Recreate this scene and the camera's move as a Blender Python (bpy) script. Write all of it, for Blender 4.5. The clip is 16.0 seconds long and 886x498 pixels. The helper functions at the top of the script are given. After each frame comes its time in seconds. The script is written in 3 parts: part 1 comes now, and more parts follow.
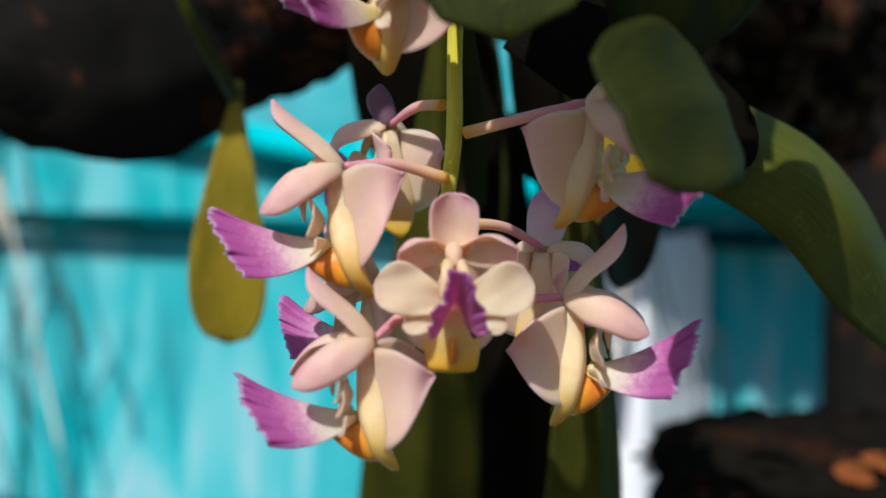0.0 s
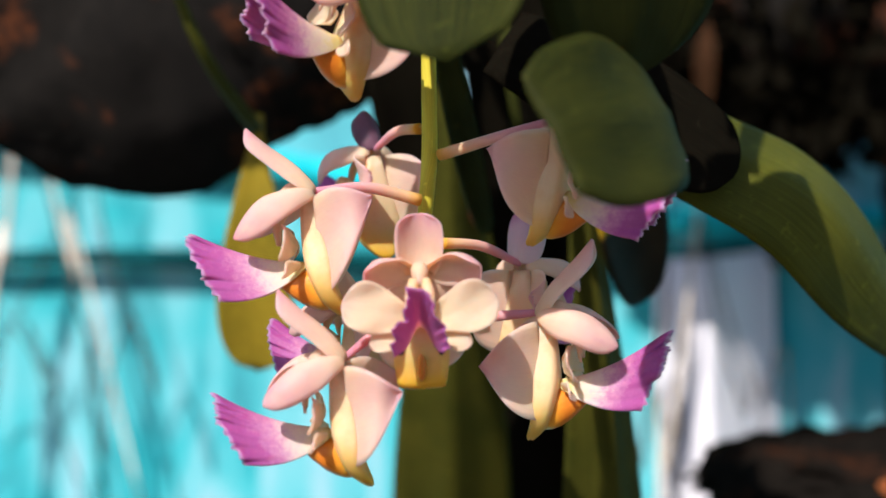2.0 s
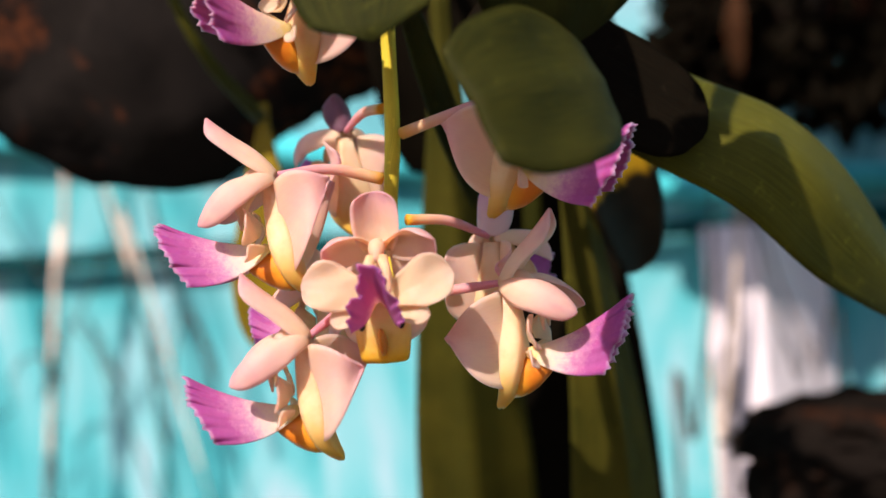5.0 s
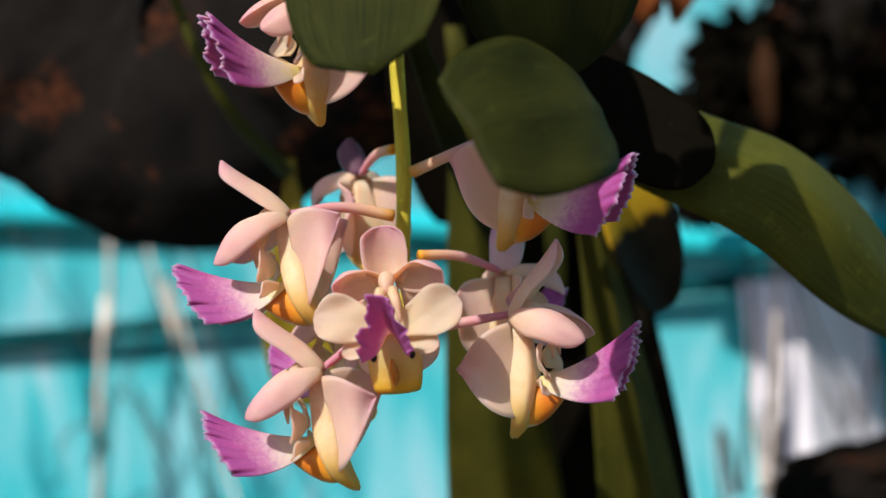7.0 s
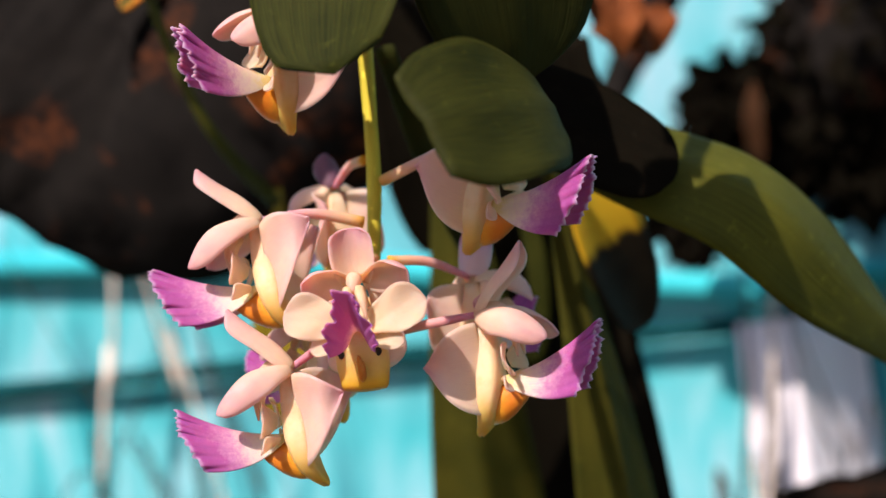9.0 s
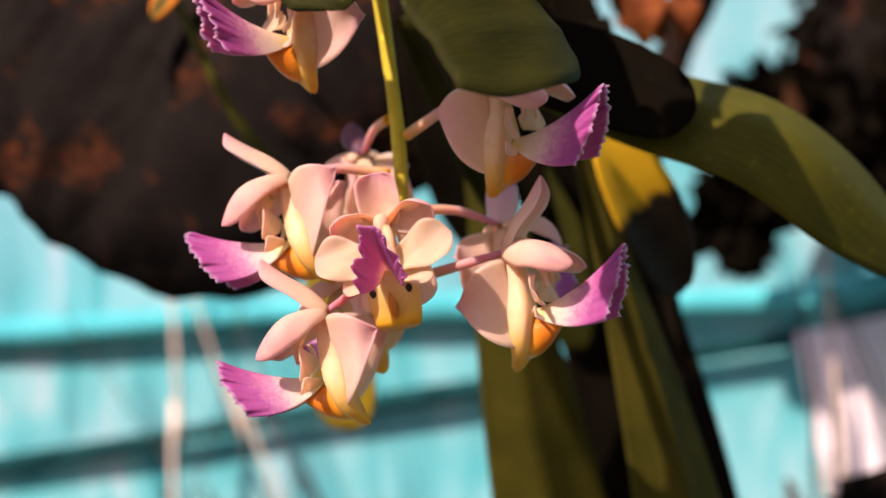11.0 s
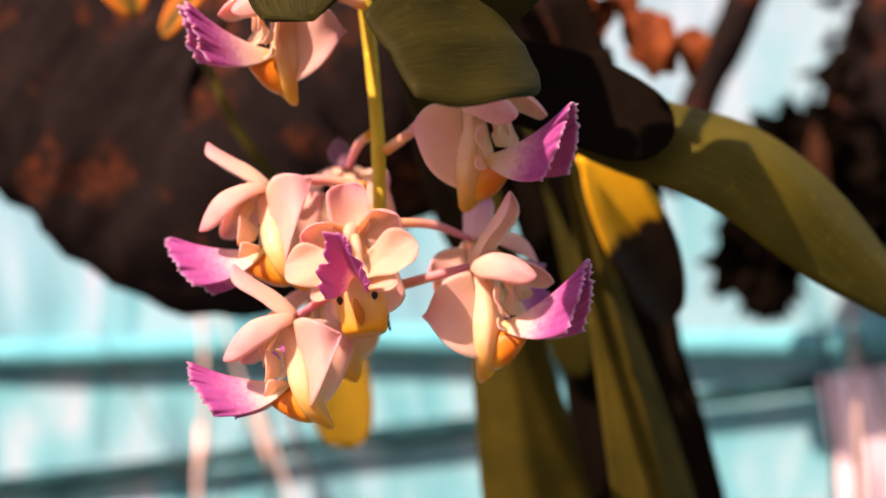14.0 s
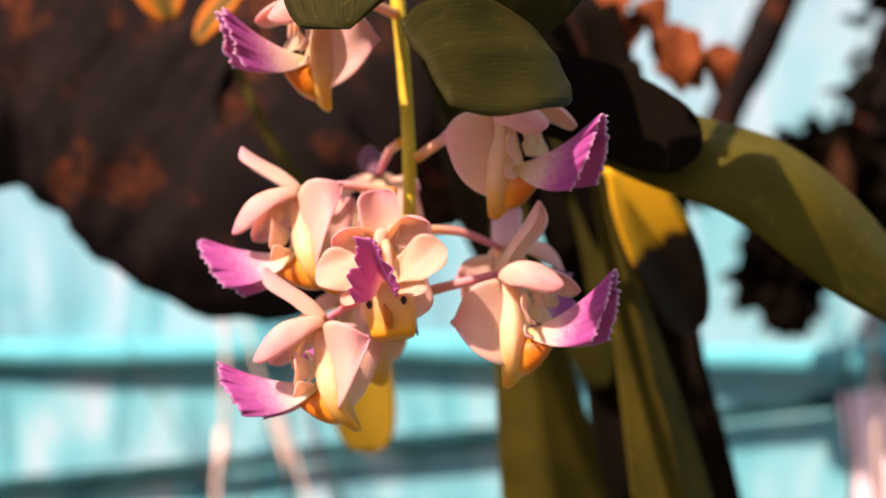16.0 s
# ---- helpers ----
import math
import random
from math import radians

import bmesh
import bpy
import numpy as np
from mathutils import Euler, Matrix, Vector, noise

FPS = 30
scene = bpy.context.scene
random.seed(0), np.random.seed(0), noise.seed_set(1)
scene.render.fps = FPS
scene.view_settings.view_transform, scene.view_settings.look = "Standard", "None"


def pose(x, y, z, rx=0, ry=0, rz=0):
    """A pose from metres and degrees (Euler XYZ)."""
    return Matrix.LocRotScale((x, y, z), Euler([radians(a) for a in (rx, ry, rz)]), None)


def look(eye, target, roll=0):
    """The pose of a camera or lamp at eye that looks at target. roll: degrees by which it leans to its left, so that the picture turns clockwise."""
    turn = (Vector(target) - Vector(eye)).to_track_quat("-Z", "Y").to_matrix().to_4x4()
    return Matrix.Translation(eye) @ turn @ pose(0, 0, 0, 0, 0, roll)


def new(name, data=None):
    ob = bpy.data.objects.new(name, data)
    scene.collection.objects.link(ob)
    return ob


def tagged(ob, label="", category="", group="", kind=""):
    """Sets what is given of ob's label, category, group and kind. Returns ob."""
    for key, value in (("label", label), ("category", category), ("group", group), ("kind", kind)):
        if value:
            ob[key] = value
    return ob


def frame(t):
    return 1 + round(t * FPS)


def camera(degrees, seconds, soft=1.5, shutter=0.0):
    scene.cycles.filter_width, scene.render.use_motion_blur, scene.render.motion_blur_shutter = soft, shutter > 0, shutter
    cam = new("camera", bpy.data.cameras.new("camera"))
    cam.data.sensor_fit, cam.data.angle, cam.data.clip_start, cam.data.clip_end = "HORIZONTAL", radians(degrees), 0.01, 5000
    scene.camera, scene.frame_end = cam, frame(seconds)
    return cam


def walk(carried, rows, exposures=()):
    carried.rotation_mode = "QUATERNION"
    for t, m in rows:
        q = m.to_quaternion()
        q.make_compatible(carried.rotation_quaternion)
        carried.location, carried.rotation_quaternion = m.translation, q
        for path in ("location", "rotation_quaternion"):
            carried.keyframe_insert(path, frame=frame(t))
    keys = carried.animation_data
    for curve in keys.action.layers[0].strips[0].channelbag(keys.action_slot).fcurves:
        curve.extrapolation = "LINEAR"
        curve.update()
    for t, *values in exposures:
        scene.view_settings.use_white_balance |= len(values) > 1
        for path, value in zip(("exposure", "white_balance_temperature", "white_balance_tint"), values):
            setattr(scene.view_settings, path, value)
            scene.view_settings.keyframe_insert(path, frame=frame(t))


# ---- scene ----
cam = camera(33.56, 16.0)
PATH = [  # seconds, eye, a point ahead, roll
    (0, (-0.06664, -0.25972, 1.56138), (-0.06847, 0.03893, 1.53308), -0.20),
    (0.5, (-0.06144, -0.25892, 1.56138), (-0.06769, 0.03971, 1.53340), -0.68),
    (1, (-0.05330, -0.26103, 1.56224), (-0.06316, 0.03777, 1.53733), -1.35),
    (1.5, (-0.04744, -0.26465, 1.56449), (-0.06421, 0.03387, 1.53983), -2.33),
    (2, (-0.04206, -0.26530, 1.55937), (-0.06500, 0.03304, 1.53775), -2.16),
    (2.5, (-0.03588, -0.26723, 1.56290), (-0.05962, 0.03092, 1.53962), -3.19),
    (3, (-0.03205, -0.26690, 1.56156), (-0.05588, 0.03124, 1.53816), -3.02),
    (3.5, (-0.03095, -0.26737, 1.56098), (-0.05574, 0.03055, 1.53581), -3.79),
    (4, (-0.02565, -0.26765, 1.55936), (-0.05663, 0.02964, 1.53380), -3.62),
    (4.2, (-0.02386, -0.26862, 1.55958), (-0.05730, 0.02839, 1.53368), -4.22),
    (6.3, (-0.00821, -0.26612, 1.55114), (-0.05677, 0.02959, 1.53708), -5.98),
    (6.5, (-0.00714, -0.26673, 1.55277), (-0.05678, 0.02891, 1.54137), -6.32),
    (7, (-0.00942, -0.27328, 1.54821), (-0.05990, 0.02235, 1.54069), -6.75),
    (7.5, (-0.01329, -0.27563, 1.54376), (-0.06437, 0.01988, 1.53559), -7.58),
    (8, (-0.01392, -0.27517, 1.53968), (-0.06607, 0.02017, 1.53229), -7.64),
    (8.5, (-0.00783, -0.27810, 1.53624), (-0.05976, 0.01737, 1.53692), -7.35),
    (10.8, (0.01221, -0.28433, 1.51249), (-0.05043, 0.00841, 1.53200), -9.20),
    (11, (0.00421, -0.28558, 1.50523), (-0.05784, 0.00687, 1.53014), -11.00),
    (11.5, (0.01249, -0.28861, 1.50688), (-0.05283, 0.00292, 1.53412), -10.23),
    (12, (0.01125, -0.28886, 1.50524), (-0.05500, 0.00207, 1.53644), -10.96),
    (12.5, (0.01524, -0.28692, 1.49870), (-0.05448, 0.00271, 1.53412), -10.63),
    (13, (0.01716, -0.28540, 1.49205), (-0.05242, 0.00396, 1.52978), -11.45),
    (13.5, (0.02299, -0.28191, 1.49206), (-0.04850, 0.00709, 1.52901), -9.19),
    (14, (0.02172, -0.28702, 1.49488), (-0.05000, 0.00207, 1.53072), -9.03),
    (14.5, (0.02496, -0.28490, 1.49377), (-0.04897, 0.00338, 1.53151), -8.07),
    (15, (0.02347, -0.28929, 1.49457), (-0.05113, -0.00117, 1.53228), -8.26),
    (15.5, (0.02595, -0.28626, 1.49024), (-0.04985, 0.00110, 1.53120), -7.61),
    (16, (0.02070, -0.29125, 1.49387), (-0.05446, -0.00339, 1.53245), -7.78),
]
walk(cam, [(t, look(eye, ahead, roll)) for t, eye, ahead, roll in PATH],
     [(0, 0.55, 5750, 8), (0.5, 0.62, 5850, 12), (1.5, 0.90, 6000, 18), (3.0, 1.05, 6650, 28), (4.2, 1.12, 7350, 42), (6.5, 0.60, 6200, 20), (8.7, 0.97, 6500, 28), (10.8, 0.98, 7500, 45), (12.0, 1.12, 8300, 61), (14.0, 1.24, 9000, 76), (16, 1.22, 8400, 66)])

# ---- world, sun, exposure ----
cam.data.dof.use_dof = True
cam.data.dof.focus_distance = 0.282
cam.data.dof.aperture_fstop = 10.5

SUN_AZ, SUN_EL = radians(-112), radians(47)   # compass angle from +x and height of the sun
world = bpy.data.worlds.new("sky")
scene.world = world
world.use_nodes = True
wn, wl = world.node_tree.nodes, world.node_tree.links
sky = wn.new("ShaderNodeTexSky")
sky.sky_type, sky.sun_disc = "NISHITA", False
sky.sun_elevation, sky.sun_rotation = SUN_EL, radians(90) - SUN_AZ
wl.new(sky.outputs[0], wn["Background"].inputs[0])
wn["Background"].inputs[1].default_value = 0.085
sun = new("sun", bpy.data.lights.new("sun", "SUN"))
sun.data.energy, sun.data.angle, sun.data.color = 3.7, radians(0.6), (1.0, 0.94, 0.83)
sun_way = Vector((math.cos(SUN_AZ) * math.cos(SUN_EL), math.sin(SUN_AZ) * math.cos(SUN_EL), math.sin(SUN_EL)))
sun.matrix_world = look(sun_way * 10, (0, 0, 0))


# ---- materials ----
class Mat:
    """A small builder of node materials."""

    def __init__(self, name, rough=0.5, **inputs):
        self.m = bpy.data.materials.new(name)
        self.m.use_nodes = True
        self.n, self.l = self.m.node_tree.nodes, self.m.node_tree.links
        self.b = self.n["Principled BSDF"]
        self.b.inputs["Roughness"].default_value = rough
        for key, value in inputs.items():
            self.b.inputs[key.replace("_", " ")].default_value = value

    def coord(self, kind="Object"):
        return self.n.new("ShaderNodeTexCoord").outputs[kind]

    def noise(self, scale, detail=4, vec=None, rough=0.55, stretch=None, twist=0.0):
        t = self.n.new("ShaderNodeTexNoise")
        t.inputs["Scale"].default_value, t.inputs["Detail"].default_value, t.inputs["Roughness"].default_value = scale, detail, rough
        t.inputs["Distortion"].default_value = twist
        v = vec or self.coord()
        if stretch:
            mp = self.n.new("ShaderNodeMapping")
            mp.inputs["Scale"].default_value = stretch
            self.l.new(v, mp.inputs[0])
            v = mp.outputs[0]
        self.l.new(v, t.inputs["Vector"])
        return t.outputs["Fac"]

    def ramp(self, fac, stops):
        r = self.n.new("ShaderNodeValToRGB")
        while len(r.color_ramp.elements) < len(stops):
            r.color_ramp.elements.new(0.5)
        for e, (p, c) in zip(r.color_ramp.elements, stops):
            e.position, e.color = p, (*c, 1) if len(c) == 3 else c
        self.l.new(fac, r.inputs[0])
        return r.outputs[0]

    def mix(self, fac, a, b, blend="MIX"):
        x = self.n.new("ShaderNodeMix")
        x.data_type, x.blend_type = "RGBA", blend
        for sock, v in ((x.inputs[0], fac), (x.inputs[6], a), (x.inputs[7], b)):
            if isinstance(v, bpy.types.NodeSocket):
                self.l.new(v, sock)
            else:
                sock.default_value = v if isinstance(v, (int, float)) else (*v, 1)
        return x.outputs[2]

    def math(self, op, a, b=0.0):
        x = self.n.new("ShaderNodeMath")
        x.operation = op
        for sock, v in zip(x.inputs, (a, b)):
            if isinstance(v, bpy.types.NodeSocket):
                self.l.new(v, sock)
            else:
                sock.default_value = v
        return x.outputs[0]

    def uv(self):
        s = self.n.new("ShaderNodeSeparateXYZ")
        self.l.new(self.coord("UV"), s.inputs[0])
        return s.outputs[0], s.outputs[1]

    def random(self):
        return self.n.new("ShaderNodeObjectInfo").outputs["Random"]

    def colour(self, out):
        self.l.new(out, self.b.inputs["Base Color"])
        return self

    def bump(self, height, strength=0.3, distance=0.0005):
        x = self.n.new("ShaderNodeBump")
        x.inputs["Strength"].default_value, x.inputs["Distance"].default_value = strength, distance
        self.l.new(height, x.inputs["Height"])
        self.l.new(x.outputs[0], self.b.inputs["Normal"])
        return self


def flesh(name, build, rough=0.5, sss=0.6, glow=0.30):
    """Flower tissue: soft, thin and translucent, with fine cells and lengthwise veins."""
    m = Mat(name, rough, Subsurface_Weight=sss, Subsurface_Scale=0.0030, Specular_IOR_Level=0.22)
    m.b.inputs["Subsurface Radius"].default_value = (1.0, 0.55, 0.4)
    out = build(m)
    m.colour(out)
    veins = m.noise(11, 3, m.coord("UV"), stretch=(0.25, 3.4, 1.0))
    m.bump(m.math("ADD", m.noise(1100, 3), m.math("ADD", m.math("MULTIPLY", veins, 1.0), m.math("MULTIPLY", m.noise(260, 3), 1.2))), 0.22, 0.00025)
    thin = m.n.new("ShaderNodeBsdfTranslucent")
    m.l.new(out, thin.inputs[0])
    both = m.n.new("ShaderNodeMixShader")
    both.inputs[0].default_value = glow
    m.l.new(m.b.outputs[0], both.inputs[1])
    m.l.new(thin.outputs[0], both.inputs[2])
    m.l.new(both.outputs[0], m.n["Material Output"].inputs[0])
    return m.m


def petal_colour(m):
    s, u = m.uv()
    drift = m.math("ADD", s, m.math("MULTIPLY", m.math("SUBTRACT", m.noise(2.2, 3, m.coord("UV")), 0.5), 0.6))
    body = m.ramp(drift, [(0.0, (0.90, 0.63, 0.36)), (0.22, (0.88, 0.58, 0.41)), (0.55, (0.84, 0.50, 0.40)), (0.82, (0.80, 0.42, 0.39)), (1.0, (0.68, 0.30, 0.35))])
    veins = m.noise(12, 3, m.coord("UV"), stretch=(0.3, 4.0, 1.0))
    body = m.mix(m.ramp(veins, [(0.50, (0, 0, 0)), (0.78, (0.30, 0.30, 0.30))]), body, (0.68, 0.32, 0.35))
    body = m.mix(m.ramp(m.noise(170, 4), [(0.46, (0, 0, 0)), (0.75, (0.5, 0.5, 0.5))]), body, (0.90, 0.64, 0.47))
    blush = m.ramp(m.noise(55, 3), [(0.45, (0, 0, 0)), (0.70, (0.45, 0.45, 0.45))])
    body = m.mix(blush, body, (0.74, 0.37, 0.38))
    return m.mix(m.math("MULTIPLY", m.random(), 0.25), body, (0.88, 0.58, 0.38))


def cream_colour(m):
    s, u = m.uv()
    body = m.ramp(s, [(0.0, (0.84, 0.63, 0.35)), (0.35, (0.85, 0.64, 0.42)), (0.8, (0.80, 0.58, 0.40)), (1.0, (0.75, 0.50, 0.38))])
    return m.mix(m.ramp(m.noise(160, 4), [(0.45, (0, 0, 0)), (0.8, (0.5, 0.5, 0.5))]), body, (0.84, 0.63, 0.48))


def fan(m, spread):
    """Distance out along the lip, broken up by veins that run out to its rim."""
    s, u = m.uv()
    rays = m.math("SUBTRACT", m.noise(13, 3, m.coord("UV"), stretch=(0.35, 3.0, 1.0)), 0.5)
    blots = m.math("SUBTRACT", m.noise(900, 5, rough=0.7), 0.5)
    return m.math("ADD", s, m.math("ADD", m.math("MULTIPLY", rays, spread), m.math("MULTIPLY", blots, 0.40)))


def lip_colour(m):
    s, u = m.uv()
    body = m.ramp(fan(m, 0.10), [(0.06, (0.84, 0.60, 0.22)), (0.20, (0.86, 0.66, 0.46)), (0.38, (0.80, 0.53, 0.48)), (0.55, (0.60, 0.24, 0.39)), (0.74, (0.43, 0.095, 0.29)), (1.0, (0.34, 0.06, 0.24))])
    return m.mix(m.ramp(s, [(0.96, (0, 0, 0)), (1.0, (0.45, 0.45, 0.45))]), body, (0.74, 0.48, 0.58))


def purple_colour(m):
    return m.ramp(fan(m, 0.24), [(0.05, (0.80, 0.56, 0.34)), (0.20, (0.72, 0.44, 0.52)), (0.42, (0.50, 0.17, 0.40)), (1.0, (0.44, 0.12, 0.35))])


def spur_colour(m):
    s, u = m.uv()
    drift = m.math("ADD", s, m.math("MULTIPLY", m.math("SUBTRACT", m.noise(90, 3), 0.5), 0.25))
    body = m.ramp(drift, [(0.0, (0.84, 0.67, 0.46)), (0.40, (0.83, 0.63, 0.34)), (0.60, (0.80, 0.53, 0.14)), (0.82, (0.77, 0.43, 0.03)), (1.0, (0.75, 0.38, 0.02))])
    return m.mix(m.ramp(m.noise(240, 4), [(0.5, (0, 0, 0)), (0.8, (0.5, 0.5, 0.5))]), body, (0.70, 0.36, 0.10))


def nectary_colour(m):
    s, u = m.uv()
    return m.ramp(m.math("ADD", s, m.math("MULTIPLY", m.noise(220, 3), 0.35)), [(0.18, (0.68, 0.36, 0.04)), (0.38, (0.64, 0.26, 0.02)), (0.58, (0.56, 0.16, 0.012)), (1.0, (0.58, 0.19, 0.025))])


def pedicel_colour(m):
    s, u = m.uv()
    return m.ramp(m.math("ADD", s, m.math("MULTIPLY", m.noise(120, 3), 0.15)), [(0.08, (0.70, 0.34, 0.02)), (0.22, (0.76, 0.48, 0.26)), (0.6, (0.70, 0.38, 0.34)), (1.0, (0.64, 0.27, 0.33))])


PETAL = flesh("pale_pink_petal", petal_colour, glow=0.36)
CREAM = flesh("cream_petal", cream_colour, glow=0.48)
LIP = flesh("fringed_lip", lip_colour)
LIP_DEEP = flesh("deep_purple_lip", purple_colour, glow=0.42)
SPUR = flesh("yellow_spur", spur_colour, 0.42)
NECTARY = flesh("orange_nectary", nectary_colour, 0.3, 0.3, 0.0)


def dusky_colour(m):
    return m.mix(m.noise(150, 4), (0.07, 0.028, 0.045), (0.24, 0.12, 0.17))


def rosy_colour(m):
    s, u = m.uv()
    return m.ramp(m.math("ADD", s, m.math("MULTIPLY", m.noise(150, 4), 0.3)), [(0.2, (0.80, 0.54, 0.52)), (0.8, (0.72, 0.42, 0.48)), (1.0, (0.58, 0.26, 0.42))])


DUSKY = flesh("dusky_purple_petal", dusky_colour)
ROSY = flesh("rosy_petal", rosy_colour)
PEDICEL = flesh("pink_pedicel", pedicel_colour, 0.45)
DARK_EYE = Mat("dark_hollow", 0.8, Base_Color=(0.01, 0.008, 0.006, 1)).m


def leaf_material(name, dark, light, rough=0.38, gloss=0.06):
    m = Mat(name, rough, Subsurface_Weight=0.05, Subsurface_Scale=0.001, Specular_IOR_Level=gloss)
    body = m.ramp(m.noise(45, 5), [(0.3, dark), (0.7, light)])
    lines = m.noise(26, 2, m.coord("UV"), stretch=(0.15, 3.0, 1.0))
    body = m.mix(m.ramp(lines, [(0.4, (0, 0, 0)), (0.7, (0.5, 0.5, 0.5))]), body, tuple(v * 1.5 for v in light))
    body = m.mix(m.ramp(m.noise(400, 3), [(0.62, (0, 0, 0)), (0.72, (0.3, 0.3, 0.3))]), body, tuple(v * 2.5 for v in light))
    m.colour(body)
    m.bump(m.math("ADD", m.noise(300, 3), m.math("MULTIPLY", lines, 2.0)), 0.25, 0.0006)
    return m.m


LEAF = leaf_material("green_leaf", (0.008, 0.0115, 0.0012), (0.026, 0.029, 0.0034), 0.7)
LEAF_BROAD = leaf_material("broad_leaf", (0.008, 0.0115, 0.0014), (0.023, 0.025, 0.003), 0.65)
# Darker copy of LEAF, with shade put into the green.
LEAF_SHADED = leaf_material("shaded_green_leaf", (0.006, 0.009, 0.0012), (0.017, 0.019, 0.0025), 0.75)
# Near black stands for the deep shade that these leaves lie in.
LEAF_DEEP_SHADE = leaf_material("deep_shade_leaf", (0.003, 0.0027, 0.0018), (0.006, 0.005, 0.003), 0.9, 0.0)
LEAF_OLIVE = leaf_material("olive_leaf", (0.028, 0.032, 0.004), (0.056, 0.056, 0.007), 0.5)
LEAF_ARCH = leaf_material("arching_leaf", (0.024, 0.030, 0.0028), (0.060, 0.062, 0.006), 0.6)
# Sunlit yellow and the shadow below it are both put into this leaf's colour.
m = Mat("half_shadowed_leaf", 0.55, Subsurface_Weight=0.1, Subsurface_Scale=0.001, Specular_IOR_Level=0.1)
s, u = m.uv()
shadow_edge = m.math("ADD", s, m.math("MULTIPLY", m.math("SUBTRACT", m.noise(3.0, 4, m.coord("UV"), stretch=(0.6, 1.0, 1.0)), 0.5), 0.22))
yellow = m.ramp(m.noise(60, 5), [(0.3, (0.58, 0.34, 0.015)), (0.7, (0.74, 0.48, 0.02))])
# Near black of the shadow over the leaf's end.
dead = m.ramp(m.noise(80, 5), [(0.3, (0.010, 0.008, 0.005)), (0.7, (0.022, 0.017, 0.009))])
m.colour(m.mix(m.ramp(shadow_edge, [(0.40, (0, 0, 0)), (0.46, (1, 1, 1))]), yellow, dead))
LEAF_HALF_SHADOW = m.bump(m.noise(300, 3), 0.25, 0.0005).m
LEAF_STRAP = leaf_material("strap_leaf", (0.019, 0.023, 0.0025), (0.048, 0.045, 0.005), 0.65)
LEAF_HANG = leaf_material("ageing_leaf", (0.10, 0.080, 0.007), (0.20, 0.145, 0.011))
LEAF_DRY = leaf_material("dry_leaf", (0.05, 0.014, 0.005), (0.20, 0.06, 0.015), 0.7)
LEAF_BROWN = leaf_material("brown_leaf", (0.014, 0.007, 0.003), (0.040, 0.017, 0.006), 0.8)
m = Mat("spotted_leaf", 0.6, Specular_IOR_Level=0.1)
s, u = m.uv()
rim = m.math("ADD", m.math("MULTIPLY", m.math("ABSOLUTE", m.math("SUBTRACT", u, 0.5)), 1.2), m.math("MULTIPLY", m.noise(130, 4), 0.8))
m.colour(m.ramp(rim, [(0.50, (0.055, 0.045, 0.006)), (0.68, (0.16, 0.10, 0.008)), (0.85, (0.40, 0.13, 0.012))]))
LEAF_SPOTTED = m.bump(m.noise(300, 3), 0.25, 0.0005).m
STEM = leaf_material("stem_green", (0.34, 0.31, 0.03), (0.55, 0.45, 0.04), 0.45)


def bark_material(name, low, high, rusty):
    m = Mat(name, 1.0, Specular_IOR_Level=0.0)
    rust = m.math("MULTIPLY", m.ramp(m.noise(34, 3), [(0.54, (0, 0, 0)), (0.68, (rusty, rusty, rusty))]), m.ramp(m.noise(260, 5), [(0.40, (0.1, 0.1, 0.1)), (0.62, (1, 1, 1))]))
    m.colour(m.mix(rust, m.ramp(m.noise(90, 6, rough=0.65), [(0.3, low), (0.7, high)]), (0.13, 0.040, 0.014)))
    return m.bump(m.noise(110, 6), 0.25, 0.002).m


# BARK is near black: shade on the log and limbs is in its colour.
BARK = bark_material("shaded_bark", (0.009, 0.0084, 0.0073), (0.014, 0.0124, 0.0103), 0.9)
STUMP = bark_material("near_black_wood", (0.005, 0.0042, 0.0034), (0.010, 0.008, 0.006), 0.25)

m = Mat("shade_cloth", 0.95, Specular_IOR_Level=0.1)
streak = m.noise(7.0, 5, stretch=(2.6, 1.0, 0.6), twist=1.2)
body = m.ramp(streak, [(0.34, (0.006, 0.22, 0.25)), (0.46, (0.034, 0.40, 0.43)), (0.57, (0.16, 0.49, 0.52)), (0.67, (0.33, 0.51, 0.56))])
body = m.mix(m.ramp(m.noise(20, 3, stretch=(2.2, 1.0, 0.7), twist=1.5), [(0.45, (0, 0, 0)), (0.75, (0.5, 0.5, 0.5))]), body, (0.02, 0.42, 0.46))
bleach = m.ramp(m.noise(9.0, 4, stretch=(0.8, 1.0, 1.9)), [(0.42, (0, 0, 0)), (0.64, (0.62, 0.62, 0.62))])
high = m.n.new("ShaderNodeSeparateXYZ")
m.l.new(m.coord(), high.inputs[0])
worn = m.math("MULTIPLY", bleach, m.ramp(m.math("SUBTRACT", high.outputs[2], 1.0), [(0.44, (0.15, 0.15, 0.15)), (0.53, (0.35, 0.35, 0.35))]))
worn = m.math("MAXIMUM", worn, m.math("MULTIPLY", m.ramp(m.math("SUBTRACT", high.outputs[2], 1.0), [(0.60, (0, 0, 0)), (0.70, (0.45, 0.45, 0.45))]), m.ramp(m.noise(14, 4), [(0.3, (0.45, 0.45, 0.45)), (0.55, (1, 1, 1))])))
body = m.mix(worn, body, (0.32, 0.44, 0.50))
m.colour(body)
CLOTH = m.bump(m.noise(400, 2), 0.3, 0.001).m

m = Mat("seam_cloth", 1.0, Specular_IOR_Level=0.0)
m.colour(m.ramp(m.noise(30, 5), [(0.35, (0.008, 0.38, 0.42)), (0.7, (0.025, 0.54, 0.58))]))
